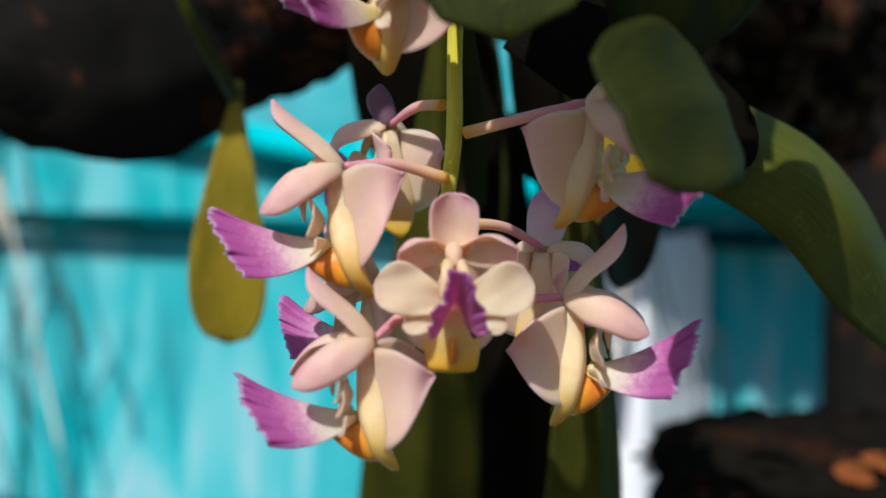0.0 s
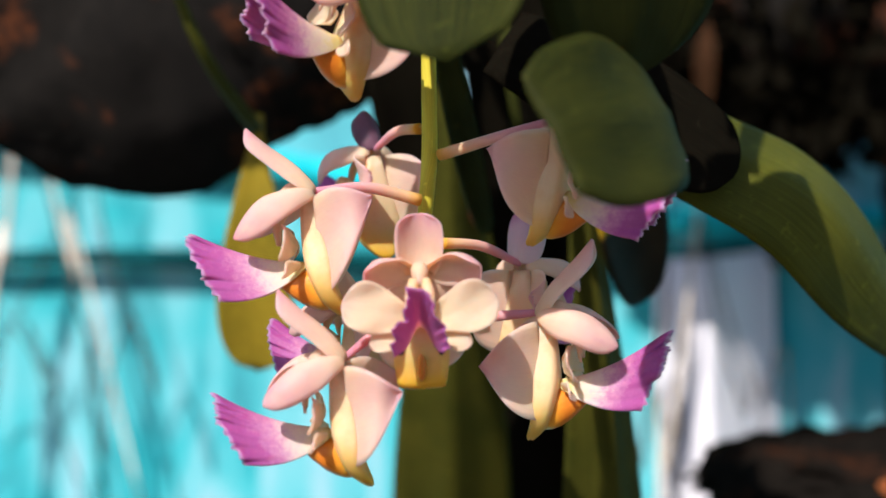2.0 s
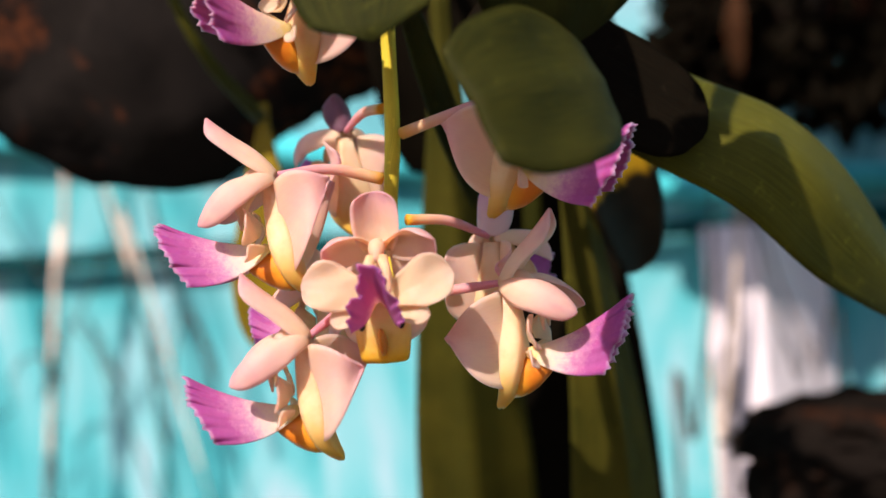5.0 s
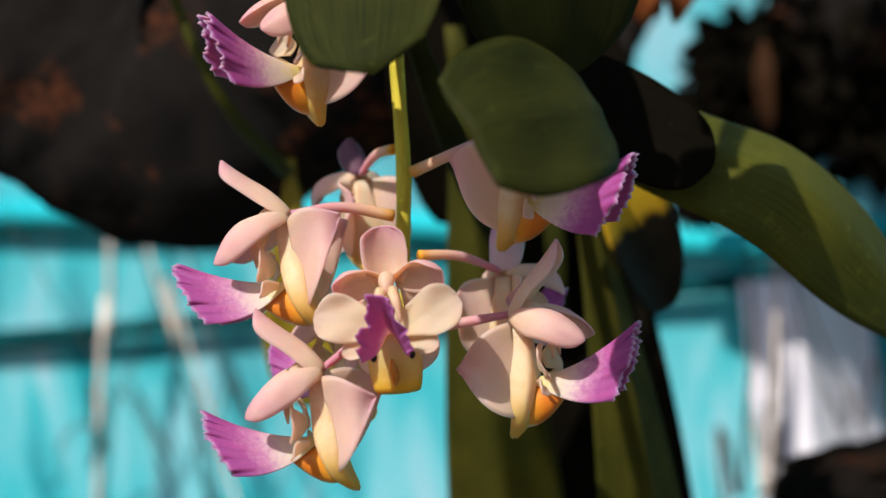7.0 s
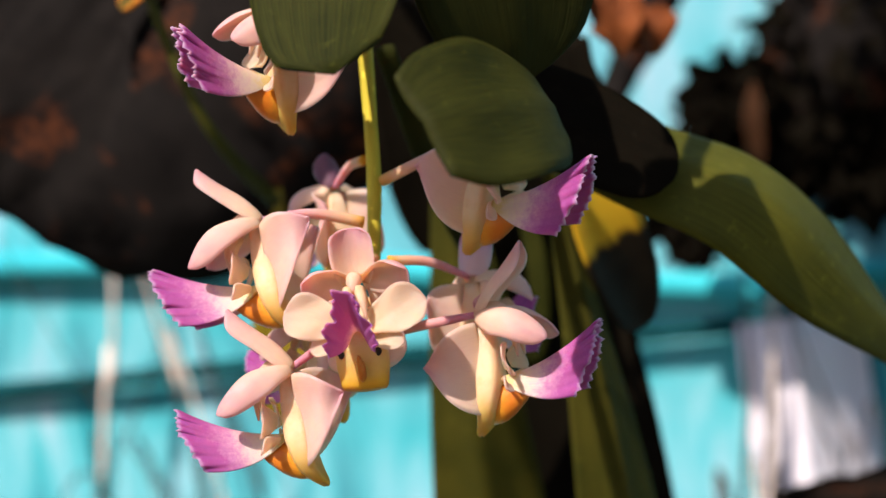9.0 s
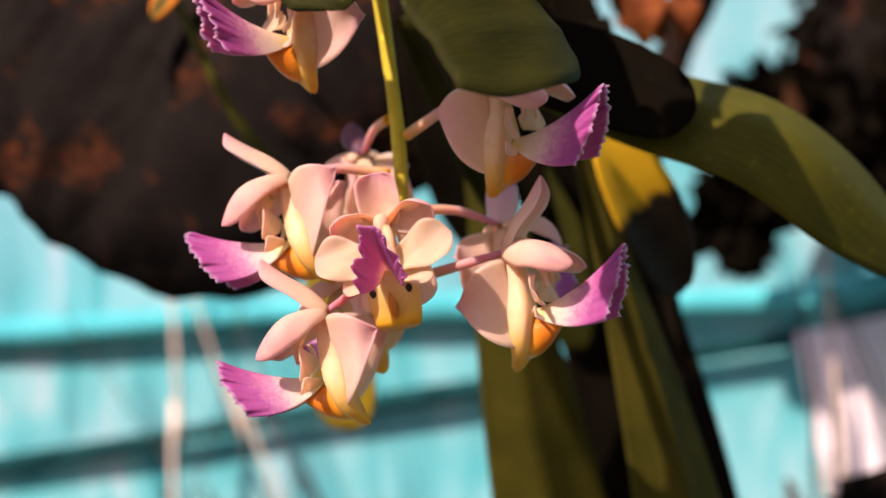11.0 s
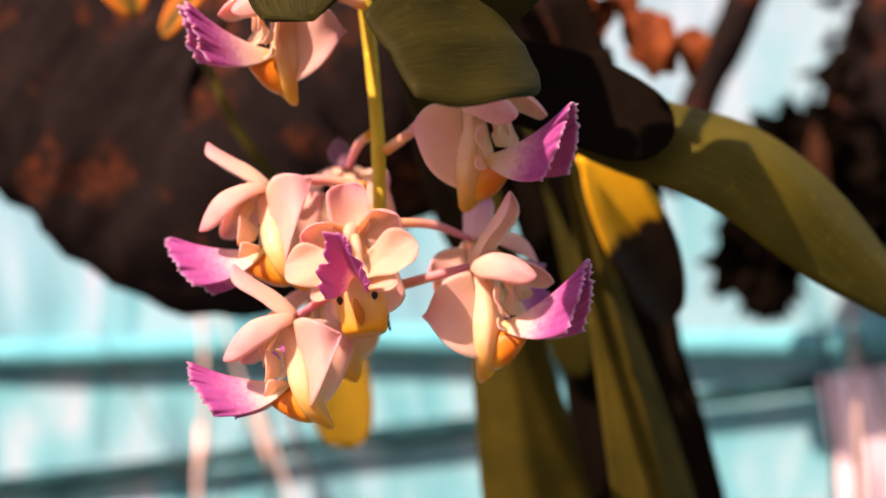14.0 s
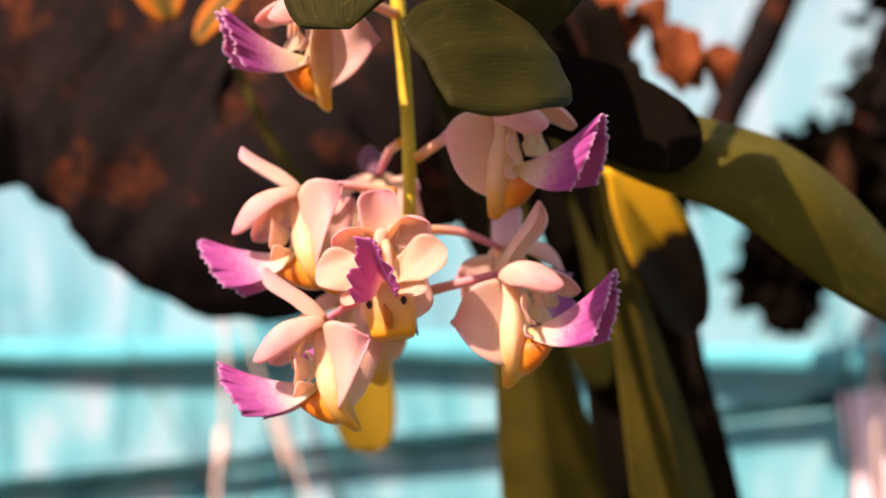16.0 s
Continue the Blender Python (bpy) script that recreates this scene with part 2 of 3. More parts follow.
SEAM = m.m

m = Mat("white_sheet", 0.7)
m.colour(m.ramp(m.noise(6, 5, stretch=(4.0, 1.0, 0.5)), [(0.3, (0.60, 0.62, 0.66)), (0.55, (0.85, 0.84, 0.85))]))
SHEET = m.bump(m.noise(30, 3), 0.4, 0.01).m

m = Mat("rail_paint", 1.0, Specular_IOR_Level=0.05)
m.colour(m.ramp(m.noise(60, 5), [(0.35, (0.001, 0.035, 0.038)), (0.7, (0.003, 0.075, 0.080))]))
RAIL = m.m

m = Mat("dry_straw", 0.8)
m.colour(m.ramp(m.noise(120, 4, stretch=(1, 1, 0.1)), [(0.3, (0.45, 0.36, 0.26)), (0.7, (0.80, 0.72, 0.60))]))
STRAW = m.m

m = Mat("dark_twig", 0.9)
m.colour(m.ramp(m.noise(150, 4), [(0.3, (0.02, 0.018, 0.014)), (0.7, (0.06, 0.05, 0.035))]))
TWIG = m.m

m = Mat("soil", 0.95)
m.colour(m.ramp(m.noise(6, 9), [(0.3, (0.03, 0.022, 0.015)), (0.7, (0.09, 0.065, 0.04))]))
SOIL = m.bump(m.noise(40, 8), 0.8, 0.02).m


# ---- mesh helpers ----
def surface(verts, faces, uvs=None, smooth=True):
    me = bpy.data.meshes.new("mesh")
    me.from_pydata([tuple(v) for v in verts], [], faces)
    if uvs:
        layer = me.uv_layers.new(name="UVMap")
        for loop in me.loops:
            layer.data[loop.index].uv = uvs[loop.vertex_index]
    if smooth:
        me.polygons.foreach_set("use_smooth", [True] * len(me.polygons))
    me.update()
    return me


def part(name, me, material, parent=None, label=""):
    ob = new(name, me)
    if material:
        me.materials.append(material)
    ob.parent = parent
    return tagged(ob, label)


def grid_faces(rows, cols, start=0, flip=False):
    out = []
    for i in range(rows - 1):
        for j in range(cols - 1):
            a = start + i * cols + j
            f = (a, a + 1, a + cols + 1, a + cols)
            out.append(f[::-1] if flip else f)
    return out


def shell(points, uvs, thick):
    """A closed thin body about a grid of points: rows x cols of Vectors; its rim is sharp, its middle is thick."""
    rows, cols = len(points), len(points[0])
    top, bottom, uv = [], [], []
    for i in range(rows):
        for j in range(cols):
            a = points[min(i + 1, rows - 1)][j] - points[max(i - 1, 0)][j]
            b = points[i][min(j + 1, cols - 1)] - points[i][max(j - 1, 0)]
            n = a.cross(b)
            n = n.normalized() if n.length > 1e-12 else Vector((0, 0, 1))
            edge = 0.12 if i in (0, rows - 1) or j in (0, cols - 1) else 1.0
            top.append(points[i][j] + n * thick * 0.5 * edge)
            bottom.append(points[i][j] - n * thick * 0.5 * edge)
            uv.append(uvs[i][j])
    faces = grid_faces(rows, cols) + grid_faces(rows, cols, rows * cols, True)
    k = rows * cols
    ring = [j for j in range(cols)] + [i * cols + cols - 1 for i in range(1, rows)]
    ring += [(rows - 1) * cols + j for j in range(cols - 2, -1, -1)] + [i * cols for i in range(rows - 2, 0, -1)]
    for a, b in zip(ring, ring[1:] + ring[:1]):
        faces.append((b, a, a + k, b + k))
    return surface(top + bottom, faces, uv + uv)


def blade(base, tip, width, face, bend=0.0, cup=0.0, p=0.8, q=0.6, root=0.25, wave=0.0, skew=0.0, keel=0.0, thick=0.0004, rows=22, cols=15, seed=0.0, curl=0.0, outline=None):
    """A petal or leaf from base to tip. face: the way its upper side looks; bend: rise of its middle, cup: rise of its rims,
    p: below 1 puts the widest place nearer the base; q: below 1 blunts it; root: the width left at the base; curl: rise of the tip;
    outline: in place of p, q and root, pairs of the way along and the share of the width."""
    base, tip, face = Vector(base), Vector(tip), Vector(face)
    axis = tip - base
    side = axis.cross(face).normalized()
    up = side.cross(axis).normalized()
    length = axis.length
    edge = spline([(a, b, 0) for a, b in outline], 90) if outline else None
    points, uvs = [], []
    for i in range(rows):
        s = i / (rows - 1)
        if edge:
            s = 0.5 - 0.5 * math.cos(math.pi * s) if i > rows // 2 else s
            half = 0.5 * width * max(0.01, float(np.interp(s, [v.x for v in edge], [v.y for v in edge])))
        else:
            half = 0.5 * width * max(math.sin(math.pi * min(max(s, 0.0), 1.0) ** p) ** q, root * (1 - s) ** 0.7, 0.012)
        row, urow = [], []
        for j in range(cols):
            u = 2 * j / (cols - 1) - 1
            rise = bend * length * 4 * s * (1 - s) + curl * length * max(0, s - 0.5) ** 2 * 4
            rise += cup * half * u * u - keel * half * (1 - abs(u)) + wave * half * math.sin(9 * s + 3 * u + seed) * abs(u)
            row.append(base + axis * s + side * (half * u + skew * length * s * (1 - s) * 4) + up * rise)
            urow.append((s, (u + 1) / 2))
        points.append(row)
        uvs.append(urow)
    return shell(points, uvs, thick)


def sweep(line, radii, sides=12, squash=1.0, up=(0, 0, 1)):
    """A closed round body along a line of points; squash flattens it along `up`."""
    line = [Vector(v) for v in line]
    verts, uvs, faces = [], [], []
    n = len(line)
    ref = Vector(up)
    for i, c in enumerate(line):
        t = (line[min(i + 1, n - 1)] - line[max(i - 1, 0)]).normalized()
        a = t.cross(ref)
        a = a.normalized() if a.length > 1e-6 else Vector((1, 0, 0))
        b = a.cross(t)
        for k in range(sides):
            w = 2 * math.pi * k / sides
            verts.append(c + (a * math.cos(w) + b * math.sin(w) * squash) * radii[i])
            uvs.append((i / (n - 1), k / sides))
    for i in range(n - 1):
        for k in range(sides):
            a, b = i * sides + k, i * sides + (k + 1) % sides
            faces.append((a, b, b + sides, a + sides))
    faces.append(tuple(range(sides))[::-1])
    faces.append(tuple((n - 1) * sides + k for k in range(sides)))
    return surface(verts, faces, uvs)


def spline(points, count):
    """Points spaced along a smooth line through the given ones."""
    pts = [Vector(p) for p in points]
    pts = [2 * pts[0] - pts[1]] + pts + [2 * pts[-1] - pts[-2]]
    out, spans = [], len(pts) - 3
    for k in range(count):
        x = k / (count - 1) * spans
        i = min(int(x), spans - 1)
        t = x - i
        a, b, c, d = pts[i:i + 4]
        out.append(0.5 * (2 * b + (c - a) * t + (2 * a - 5 * b + 4 * c - d) * t * t + (3 * b - a - 3 * c + d) * t ** 3))
    return out


def taper(values, count):
    return [float(v) for v in np.interp(np.linspace(0, 1, count), np.linspace(0, 1, len(values)), values)]


def tube(points, radii, count=20, sides=10, squash=1.0):
    return sweep(spline(points, count), taper(radii, count), sides, squash)


def lump(centre, size, seed, rough=0.35, fine=0.10, cuts=5):
    """An uneven lump of bark or fibre."""
    bm = bmesh.new()
    bmesh.ops.create_icosphere(bm, subdivisions=cuts, radius=1.0)
    off = Vector((seed * 7.3, seed * 3.1, seed * 1.7))
    for v in bm.verts:
        d = v.co.normalized()
        k = 1 + rough * noise.fractal(d * 1.6 + off, 1.0, 2.0, 3) + fine * noise.fractal(d * 7 + off, 1.0, 2.0, 4)
        v.co = Vector(centre) + Vector((d.x * size[0], d.y * size[1], d.z * size[2])) * k
    me = bpy.data.meshes.new("lump")
    bm.to_mesh(me)
    bm.free()
    me.polygons.foreach_set("use_smooth", [True] * len(me.polygons))
    return me


# ---- the setting ----
g = 60.0
gv = [(-g, -g, 0), (g, -g, 0), (g, g, 0), (-g, g, 0)]
tagged(part("ground", surface(gv, [(0, 1, 2, 3)], smooth=False), SOIL), "dark bare soil of the garden", "ground", kind="structure")


def hanging_cloth(x0, x1, z0, z1, y, fold, seed, nx=90, nz=40, thick=0.002, turn=None):
    pts, uvs = [], []
    for i in range(nz):
        z = z0 + (z1 - z0) * i / (nz - 1)
        row, urow = [], []
        for j in range(nx):
            x = x0 + (x1 - x0) * j / (nx - 1)
            d = fold * (noise.noise(Vector((x * 5 + seed, z * 0.8, seed))) + 0.4 * noise.noise(Vector((x * 14, z * 2.0, seed + 3))))
            row.append(Vector((x, y + d + (turn[1] * max(0.0, x - turn[0]) if turn else 0.0), z)))
            urow.append((i / (nz - 1), j / (nx - 1)))
        pts.append(row)
        uvs.append(urow)
    return shell(pts, uvs, thick)


FENCE_Y = 0.62
tagged(part("wall_north", hanging_cloth(-3.0, 3.0, 0.0, 2.6, FENCE_Y, 0.012, 1.0), CLOTH), "turquoise shade cloth stretched behind the plants", "wall", kind="structure")


def rail(heights, radius, material, name, label, y):
    """A cord or seam across the cloth; heights: pairs of x and z."""
    line = [Vector((x, y + 0.002 * math.sin(x * 9), float(np.interp(x, [h[0] for h in heights], [h[1] for h in heights])) + 0.001 * math.sin(17 * x))) for x in np.linspace(-3, 3, 160)]
    ob = part(name, sweep(line, [radius * (1 + 0.12 * math.sin(23 * v.x)) for v in line], 10), material)
    return tagged(ob, label, name, kind="structure")


rail(((-3.0, 1.580), (0.0, 1.487), (3.0, 1.395)), 0.0058, RAIL, "rail", "dark cord stretched across the turquoise cloth", FENCE_Y - 0.012)
rail(((-3.0, 1.94), (-0.46, 1.584), (-0.25, 1.556), (0.02, 1.508), (3.0, 1.43)), 0.0085, SEAM, "trim", "rolled darker seam across the turquoise cloth", FENCE_Y - 0.012)
sheet = tagged(part("white_sheet", hanging_cloth(0.0125, 0.086, 0.5, 1.490, FENCE_Y - 0.062, 0.004, 4.0, 60, 40, turn=(0.042, 1.1)), SHEET), "white plastic sheet hanging in folds from the cord", "sheet")


def bark_tube(points, radii, count, sides, squash=1.0, rough=0.004, seed=0.0):
    """A limb with an uneven, cracked surface."""
    me = tube(points, radii, count, sides, squash)
    normals = [v.normal.copy() for v in me.vertices]
    for v, n in zip(me.vertices, normals):
        at = v.co + Vector((seed, 2 * seed, -seed))
        v.co += n * rough * (1.2 * noise.fractal(at * 28, 1.0, 2.0, 3) + 0.7 * noise.fractal(at * 110, 1.0, 2.0, 3))
    me.update()
    return me


shrub = tagged(new("shrub"), "dark shaded shrub growing beside the cloth", "shrub")
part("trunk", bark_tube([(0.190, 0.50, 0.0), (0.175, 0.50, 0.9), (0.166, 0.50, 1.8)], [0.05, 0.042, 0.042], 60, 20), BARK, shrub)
CROWN = [((0.024, 0.50, 1.592), 0.020), ((0.045, 0.50, 1.590), 0.034), ((0.070, 0.50, 1.606), 0.050), ((0.100, 0.50, 1.652), 0.058), ((0.140, 0.50, 1.715), 0.070), ((0.180, 0.50, 1.790), 0.080), ((0.090, 0.50, 1.580), 0.042), ((0.130, 0.50, 1.600), 0.066), ((0.170, 0.50, 1.610), 0.075), ((0.023, 0.50, 1.611), 0.014), ((0.008, 0.50, 1.574), 0.016), ((-0.005, 0.50, 1.558), 0.017)]


def foliage(balls, each, size, seed):
    """A crown of small folded leaves spread through and round the given balls."""
    rng = random.Random(seed)
    verts, faces, uvs = [], [], []
    for centre, radius in balls:
        for k in range(each):
            out = Vector((rng.gauss(0, 1), rng.gauss(0, 1), rng.gauss(0, 1))).normalized()
            at = Vector(centre) + out * radius * rng.uniform(0.55, 1.0)
            along = (out * 0.5 + Vector((rng.uniform(-1, 1), rng.uniform(-1, 1), rng.uniform(-1.4, 0.4)))).normalized()
            side = along.cross(Vector((rng.uniform(-1, 1), rng.uniform(-1, 1), rng.uniform(-1, 1)))).normalized()
            up = side.cross(along)
            big = size * rng.uniform(0.7, 1.3)
            first = len(verts)
            for a, w, h in ((0, 0, 0), (0.45, -0.24, 0.06), (0.45, 0, -0.02), (0.45, 0.24, 0.06), (0.75, -0.17, 0.04), (0.75, 0, -0.04), (0.75, 0.17, 0.04), (1, 0, -0.08)):
                verts.append(at + along * big * a + side * big * w + up * big * h)
                uvs.append((a, w + 0.5))
            for f in ((0, 2, 1), (0, 3, 2), (1, 2, 5, 4), (2, 3, 6, 5), (4, 5, 7), (5, 6, 7)):
                faces.append(tuple(first + v for v in f))
    return surface(verts, faces, uvs, False)


# The crown's shade is put into its near-black leaf colour.
part("crown", foliage(CROWN, 260, 0.020, 3), LEAF_DEEP_SHADE, shrub, "dense leaves with shade put into their colour")
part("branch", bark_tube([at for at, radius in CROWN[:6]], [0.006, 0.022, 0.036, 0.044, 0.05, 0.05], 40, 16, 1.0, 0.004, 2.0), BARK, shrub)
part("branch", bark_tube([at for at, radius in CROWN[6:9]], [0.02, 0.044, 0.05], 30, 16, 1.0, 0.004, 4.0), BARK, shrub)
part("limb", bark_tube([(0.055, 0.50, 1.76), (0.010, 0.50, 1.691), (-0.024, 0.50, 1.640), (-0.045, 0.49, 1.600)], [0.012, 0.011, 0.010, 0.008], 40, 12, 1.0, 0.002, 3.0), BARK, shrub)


# ---- old log overhead, stump, dry things ----
log = tagged(new("log"), "weathered log that carries the orchid, shade put into its bark colour", "log")
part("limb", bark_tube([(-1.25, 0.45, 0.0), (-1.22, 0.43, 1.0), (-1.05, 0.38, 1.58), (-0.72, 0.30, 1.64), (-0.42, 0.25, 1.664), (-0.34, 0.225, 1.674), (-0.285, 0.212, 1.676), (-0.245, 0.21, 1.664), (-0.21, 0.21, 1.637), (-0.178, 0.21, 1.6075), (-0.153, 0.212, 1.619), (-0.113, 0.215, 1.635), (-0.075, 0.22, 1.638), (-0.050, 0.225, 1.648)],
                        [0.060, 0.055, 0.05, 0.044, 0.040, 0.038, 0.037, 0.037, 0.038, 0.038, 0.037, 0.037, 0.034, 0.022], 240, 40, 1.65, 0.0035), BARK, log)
stump = tagged(new("stump"), "dark tree stump standing on the soil", "stump")
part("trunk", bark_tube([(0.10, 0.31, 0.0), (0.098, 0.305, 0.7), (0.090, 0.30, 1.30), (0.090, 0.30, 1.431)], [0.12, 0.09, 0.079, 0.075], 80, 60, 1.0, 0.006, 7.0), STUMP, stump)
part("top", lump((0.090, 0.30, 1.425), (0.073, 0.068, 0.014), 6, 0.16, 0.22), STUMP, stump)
for at, to, width in (((0.066, 0.244, 1.4360), (0.080, 0.240, 1.4310), 0.008), ((0.076, 0.246, 1.4400), (0.088, 0.243, 1.4350), 0.006)):
    tagged(part("fallen_leaf", blade(at, to, width, (0.2, -0.9, 0.5), 0.12, 0.5, 0.9, 0.6, 0.3, 0.25), LEAF_DRY), "dry orange leaf lying on the stump", "leaf", "fallen leaves on the stump")
for k in range(11):
    rng = random.Random(40 + k)
    place = Vector((-0.046 + 0.0036 * k, 0.215 + 0.03 * rng.random(), 1.648 - 0.0026 * k + rng.uniform(-0.008, 0.010)))
    aim = place + Vector((rng.uniform(-0.008, 0.010), -0.004, -rng.uniform(0.014, 0.024)))
    dry = part("dead_leaf", blade(place, aim, rng.uniform(0.011, 0.018), (0.5 * math.sin(k * 2.1), -1, 0.3), 0.18, 0.9 - 0.5 * (k % 2), 0.9, 0.6, 0.3, 0.3, thick=0.0007, seed=k * 1.7, curl=0.25 * math.cos(k)), LEAF_DRY)
    tagged(dry, "curled rusty dead leaf caught on the log", "dead leaf", "dead leaves on the log")

for at, to, width, label in (((-0.0625, 0.125, 1.5430), (-0.0612, 0.121, 1.5360), 0.0050, "small orange dead leaf caught among the shaded leaves"), ((0.0345, 0.455, 1.612), (0.0325, 0.455, 1.568), 0.010, "brown dead leaf hanging before the shrub")):
    tagged(part("dead_leaf", blade(at, to, width, (-0.2, -0.9, 0.5), 0.12, 0.5, 0.9, 0.6, 0.3, 0.2, thick=0.0006), LEAF_BROWN if at[1] > 0.4 else LEAF_DRY), label, "dead leaf")

# ---- the orchid ----
CM = 0.01
plant = tagged(new("orchid_plant"), "orchid with drooping pale pink and purple flowers on the log", "orchid")


def tissue(values):
    return Vector(values) * CM


PETAL_LINE = ((0, 0.34), (0.15, 0.62), (0.4, 0.96), (0.6, 1.0), (0.8, 0.86), (0.93, 0.52), (1, 0.04))
BLUNT_LINE = ((0, 0.60), (0.2, 0.88), (0.5, 1.0), (0.8, 0.99), (0.94, 0.86), (1, 0.50))
HOOD_LINE = ((0, 0.55), (0.2, 0.86), (0.5, 1.0), (0.75, 0.97), (0.9, 0.74), (1, 0.12))
LOBE_LINE = ((0, 0.40), (0.25, 0.70), (0.55, 1.0), (0.8, 0.95), (0.93, 0.66), (1, 0.06))


def lip_shape(deep, seed):
    """The middle lobe of the lip: a narrow neck that rises and flares outwards over a ridge, with drooping sides and an uneven fringed rim."""
    rows, cols = 26, 141
    rng = random.Random(seed)
    teeth = [(0.35 + 0.65 * rng.random()) * (1 - abs(k % 6 - 3) / 3) + 0.25 * rng.random() for k in range(cols)]
    swell = [rng.uniform(0, 6.3) for k in range(4)]
    pts, uvs = [], []
    for i in range(rows):
        s = i / (rows - 1)
        row, urow = [], []
        ridge = Vector((0, 0.28 + (1.42 if deep else 1.88) * s, (-0.95 if deep else -1.12) + 0.02 * s + (0.56 if deep else 0.70) * s ** 1.8))
        drop, flare = 0.10 + (0.98 if deep else 1.10) * s ** 0.95, 0.15 + 0.37 * s ** 1.1
        for j in range(cols):
            u = 2 * j / (cols - 1) - 1
            a = abs(u)
            back = 0.52 * s * a ** 2.0 - 0.10 * s * (1 - a) * a
            ruffle = s ** 5 * (0.065 if deep else 0.050) * (math.sin(11 * u + swell[0]) + 0.7 * math.sin(23 * u + 4 * s + swell[1]) + 0.5 * math.sin(41 * u + swell[2]))
            x = math.copysign(flare * a ** 0.7, u) + ruffle * 0.9
            z = ridge.z - drop * a ** 1.35 + ruffle * 0.5 + 0.05 * s * math.sin(3 * a + swell[3])
            y = ridge.y - back + ruffle * 0.8
            if i >= rows - 2:
                k = 1.0 if i == rows - 1 else 0.3
                y += (0.075 * teeth[j] - 0.02) * (1 - 0.3 * a) * k
                z -= 0.055 * teeth[j] * a * k
            row.append(Vector((x, y, z)) * CM)
            urow.append((s, (u + 1) / 2))
        pts.append(row)
        uvs.append(urow)
    return shell(pts, uvs, 0.0004)


def sepal_shape(side, tip, seed):
    """A lateral sepal: broad where it joins the column's foot, drawn out to a point behind, with rounded edges and a hollow face."""
    rows, cols = 22, 17
    high, low, tip = Vector((0.20 * side, 0.02, -0.08)), Vector((0.30 * side, 0.00, -1.72)), Vector(tip)
    down = (low - high).normalized()
    pts, uvs = [], []
    for i in range(rows):
        s = i / (rows - 1)
        row, urow = [], []
        for j in range(cols):
            u = j / (cols - 1)
            p = high.lerp(low, u).lerp(tip, s)
            swell = 4 * s * (1 - s) * (1 - 0.45 * s)
            p += down * (0.26 * swell * (2 * u - 1) if u > 0.5 else 0.20 * swell * (2 * u - 1))
            hollow = math.sin(math.pi * u) * s ** 0.5 * (1 - s)
            p.x += side * (0.30 * math.sin(math.pi * min(1.0, s * 1.1)) - 0.34 * hollow + 0.03 * math.sin(7 * s + 4 * u + seed))
            row.append(p * CM)
            urow.append((s, u))
        pts.append(row)
        uvs.append(urow)
    return shell(pts, uvs, 0.0004)


def lathe(levels, sides, round_off):
    """A closed body from rings (z, y, half width, half depth), in centimetres; round_off below 1 squares the rings."""
    verts, uvs, faces = [], [], []
    for i, (z, y, hx, hy) in enumerate(levels):
        for k in range(sides):
            w = 2 * math.pi * k / sides
            c, s = math.cos(w), math.sin(w)
            cx = math.copysign(abs(c) ** round_off, c)
            cy = math.copysign(abs(s) ** round_off, s)
            verts.append(Vector((hx * cx, y + hy * cy, z + 0.03 * cx * cx)) * CM)
            uvs.append((i / (len(levels) - 1), k / sides))
    for i in range(len(levels) - 1):
        for k in range(sides):
            a, b = i * sides + k, i * sides + (k + 1) % sides
            faces.append((b, a, a + sides, b + sides))
    faces.append(tuple(range(sides)))
    faces.append(tuple((len(levels) - 1) * sides + k for k in range(sides))[::-1])
    return surface(verts, faces, uvs)


def spur_shape(deep):
    """The foot of the column and its spur: a broad wedge, deep above, that thins to a blunt yellow edge."""
    slim = 1.0 if deep else 0.68
    foot = ((-1.94, -0.06, 0.45, 0.25), (-2.02, -0.08, 0.42, 0.22), (-2.05, -0.09, 0.38, 0.16)) if deep else ((-1.92, -0.16, 0.33, 0.22), (-2.03, -0.24, 0.23, 0.17), (-2.10, -0.29, 0.13, 0.11), (-2.14, -0.31, 0.05, 0.05))
    return lathe([(z, y, hx, hy * slim) for z, y, hx, hy in (
        (-0.10, 0.10, 0.16, 0.17), (-0.35, 0.10, 0.20, 0.25), (-0.65, 0.08, 0.27, 0.31), (-0.95, 0.06, 0.38, 0.35), (-1.20, 0.04, 0.47, 0.35), (-1.42, 0.01, 0.51, 0.32),
        (-1.62, -0.03, 0.50, 0.28), (-1.80, -0.06 if deep else -0.09, 0.47 if deep else 0.42, 0.26)) + foot], 24, 0.45 if deep else 0.55)


def nectary_shape(size):
    """The glossy orange sac that swells forward under the lip."""
    bm = bmesh.new()
    bmesh.ops.create_uvsphere(bm, u_segments=20, v_segments=14, radius=1.0)
    turn = Matrix.Rotation(math.radians(33), 3, "X")
    verts, faces = [], [tuple(v.index for v in f.verts) for f in bm.faces]
    for v in bm.verts:
        d = v.co
        k = 1 + 0.10 * noise.noise(d * 2.0)
        body = Vector((d.x * 0.11 * (1 - 0.25 * d.y), d.y * 0.50, d.z * 0.24 * (1 - 0.15 * d.y))) * k
        verts.append((turn @ body * size + Vector((0, 0.40 - 0.25 * (1 - size), -1.66))) * CM)
    uvs = [((v.co.y + 1) / 2, (v.co.z + 1) / 2) for v in bm.verts]
    bm.free()
    return surface(verts, faces, uvs)


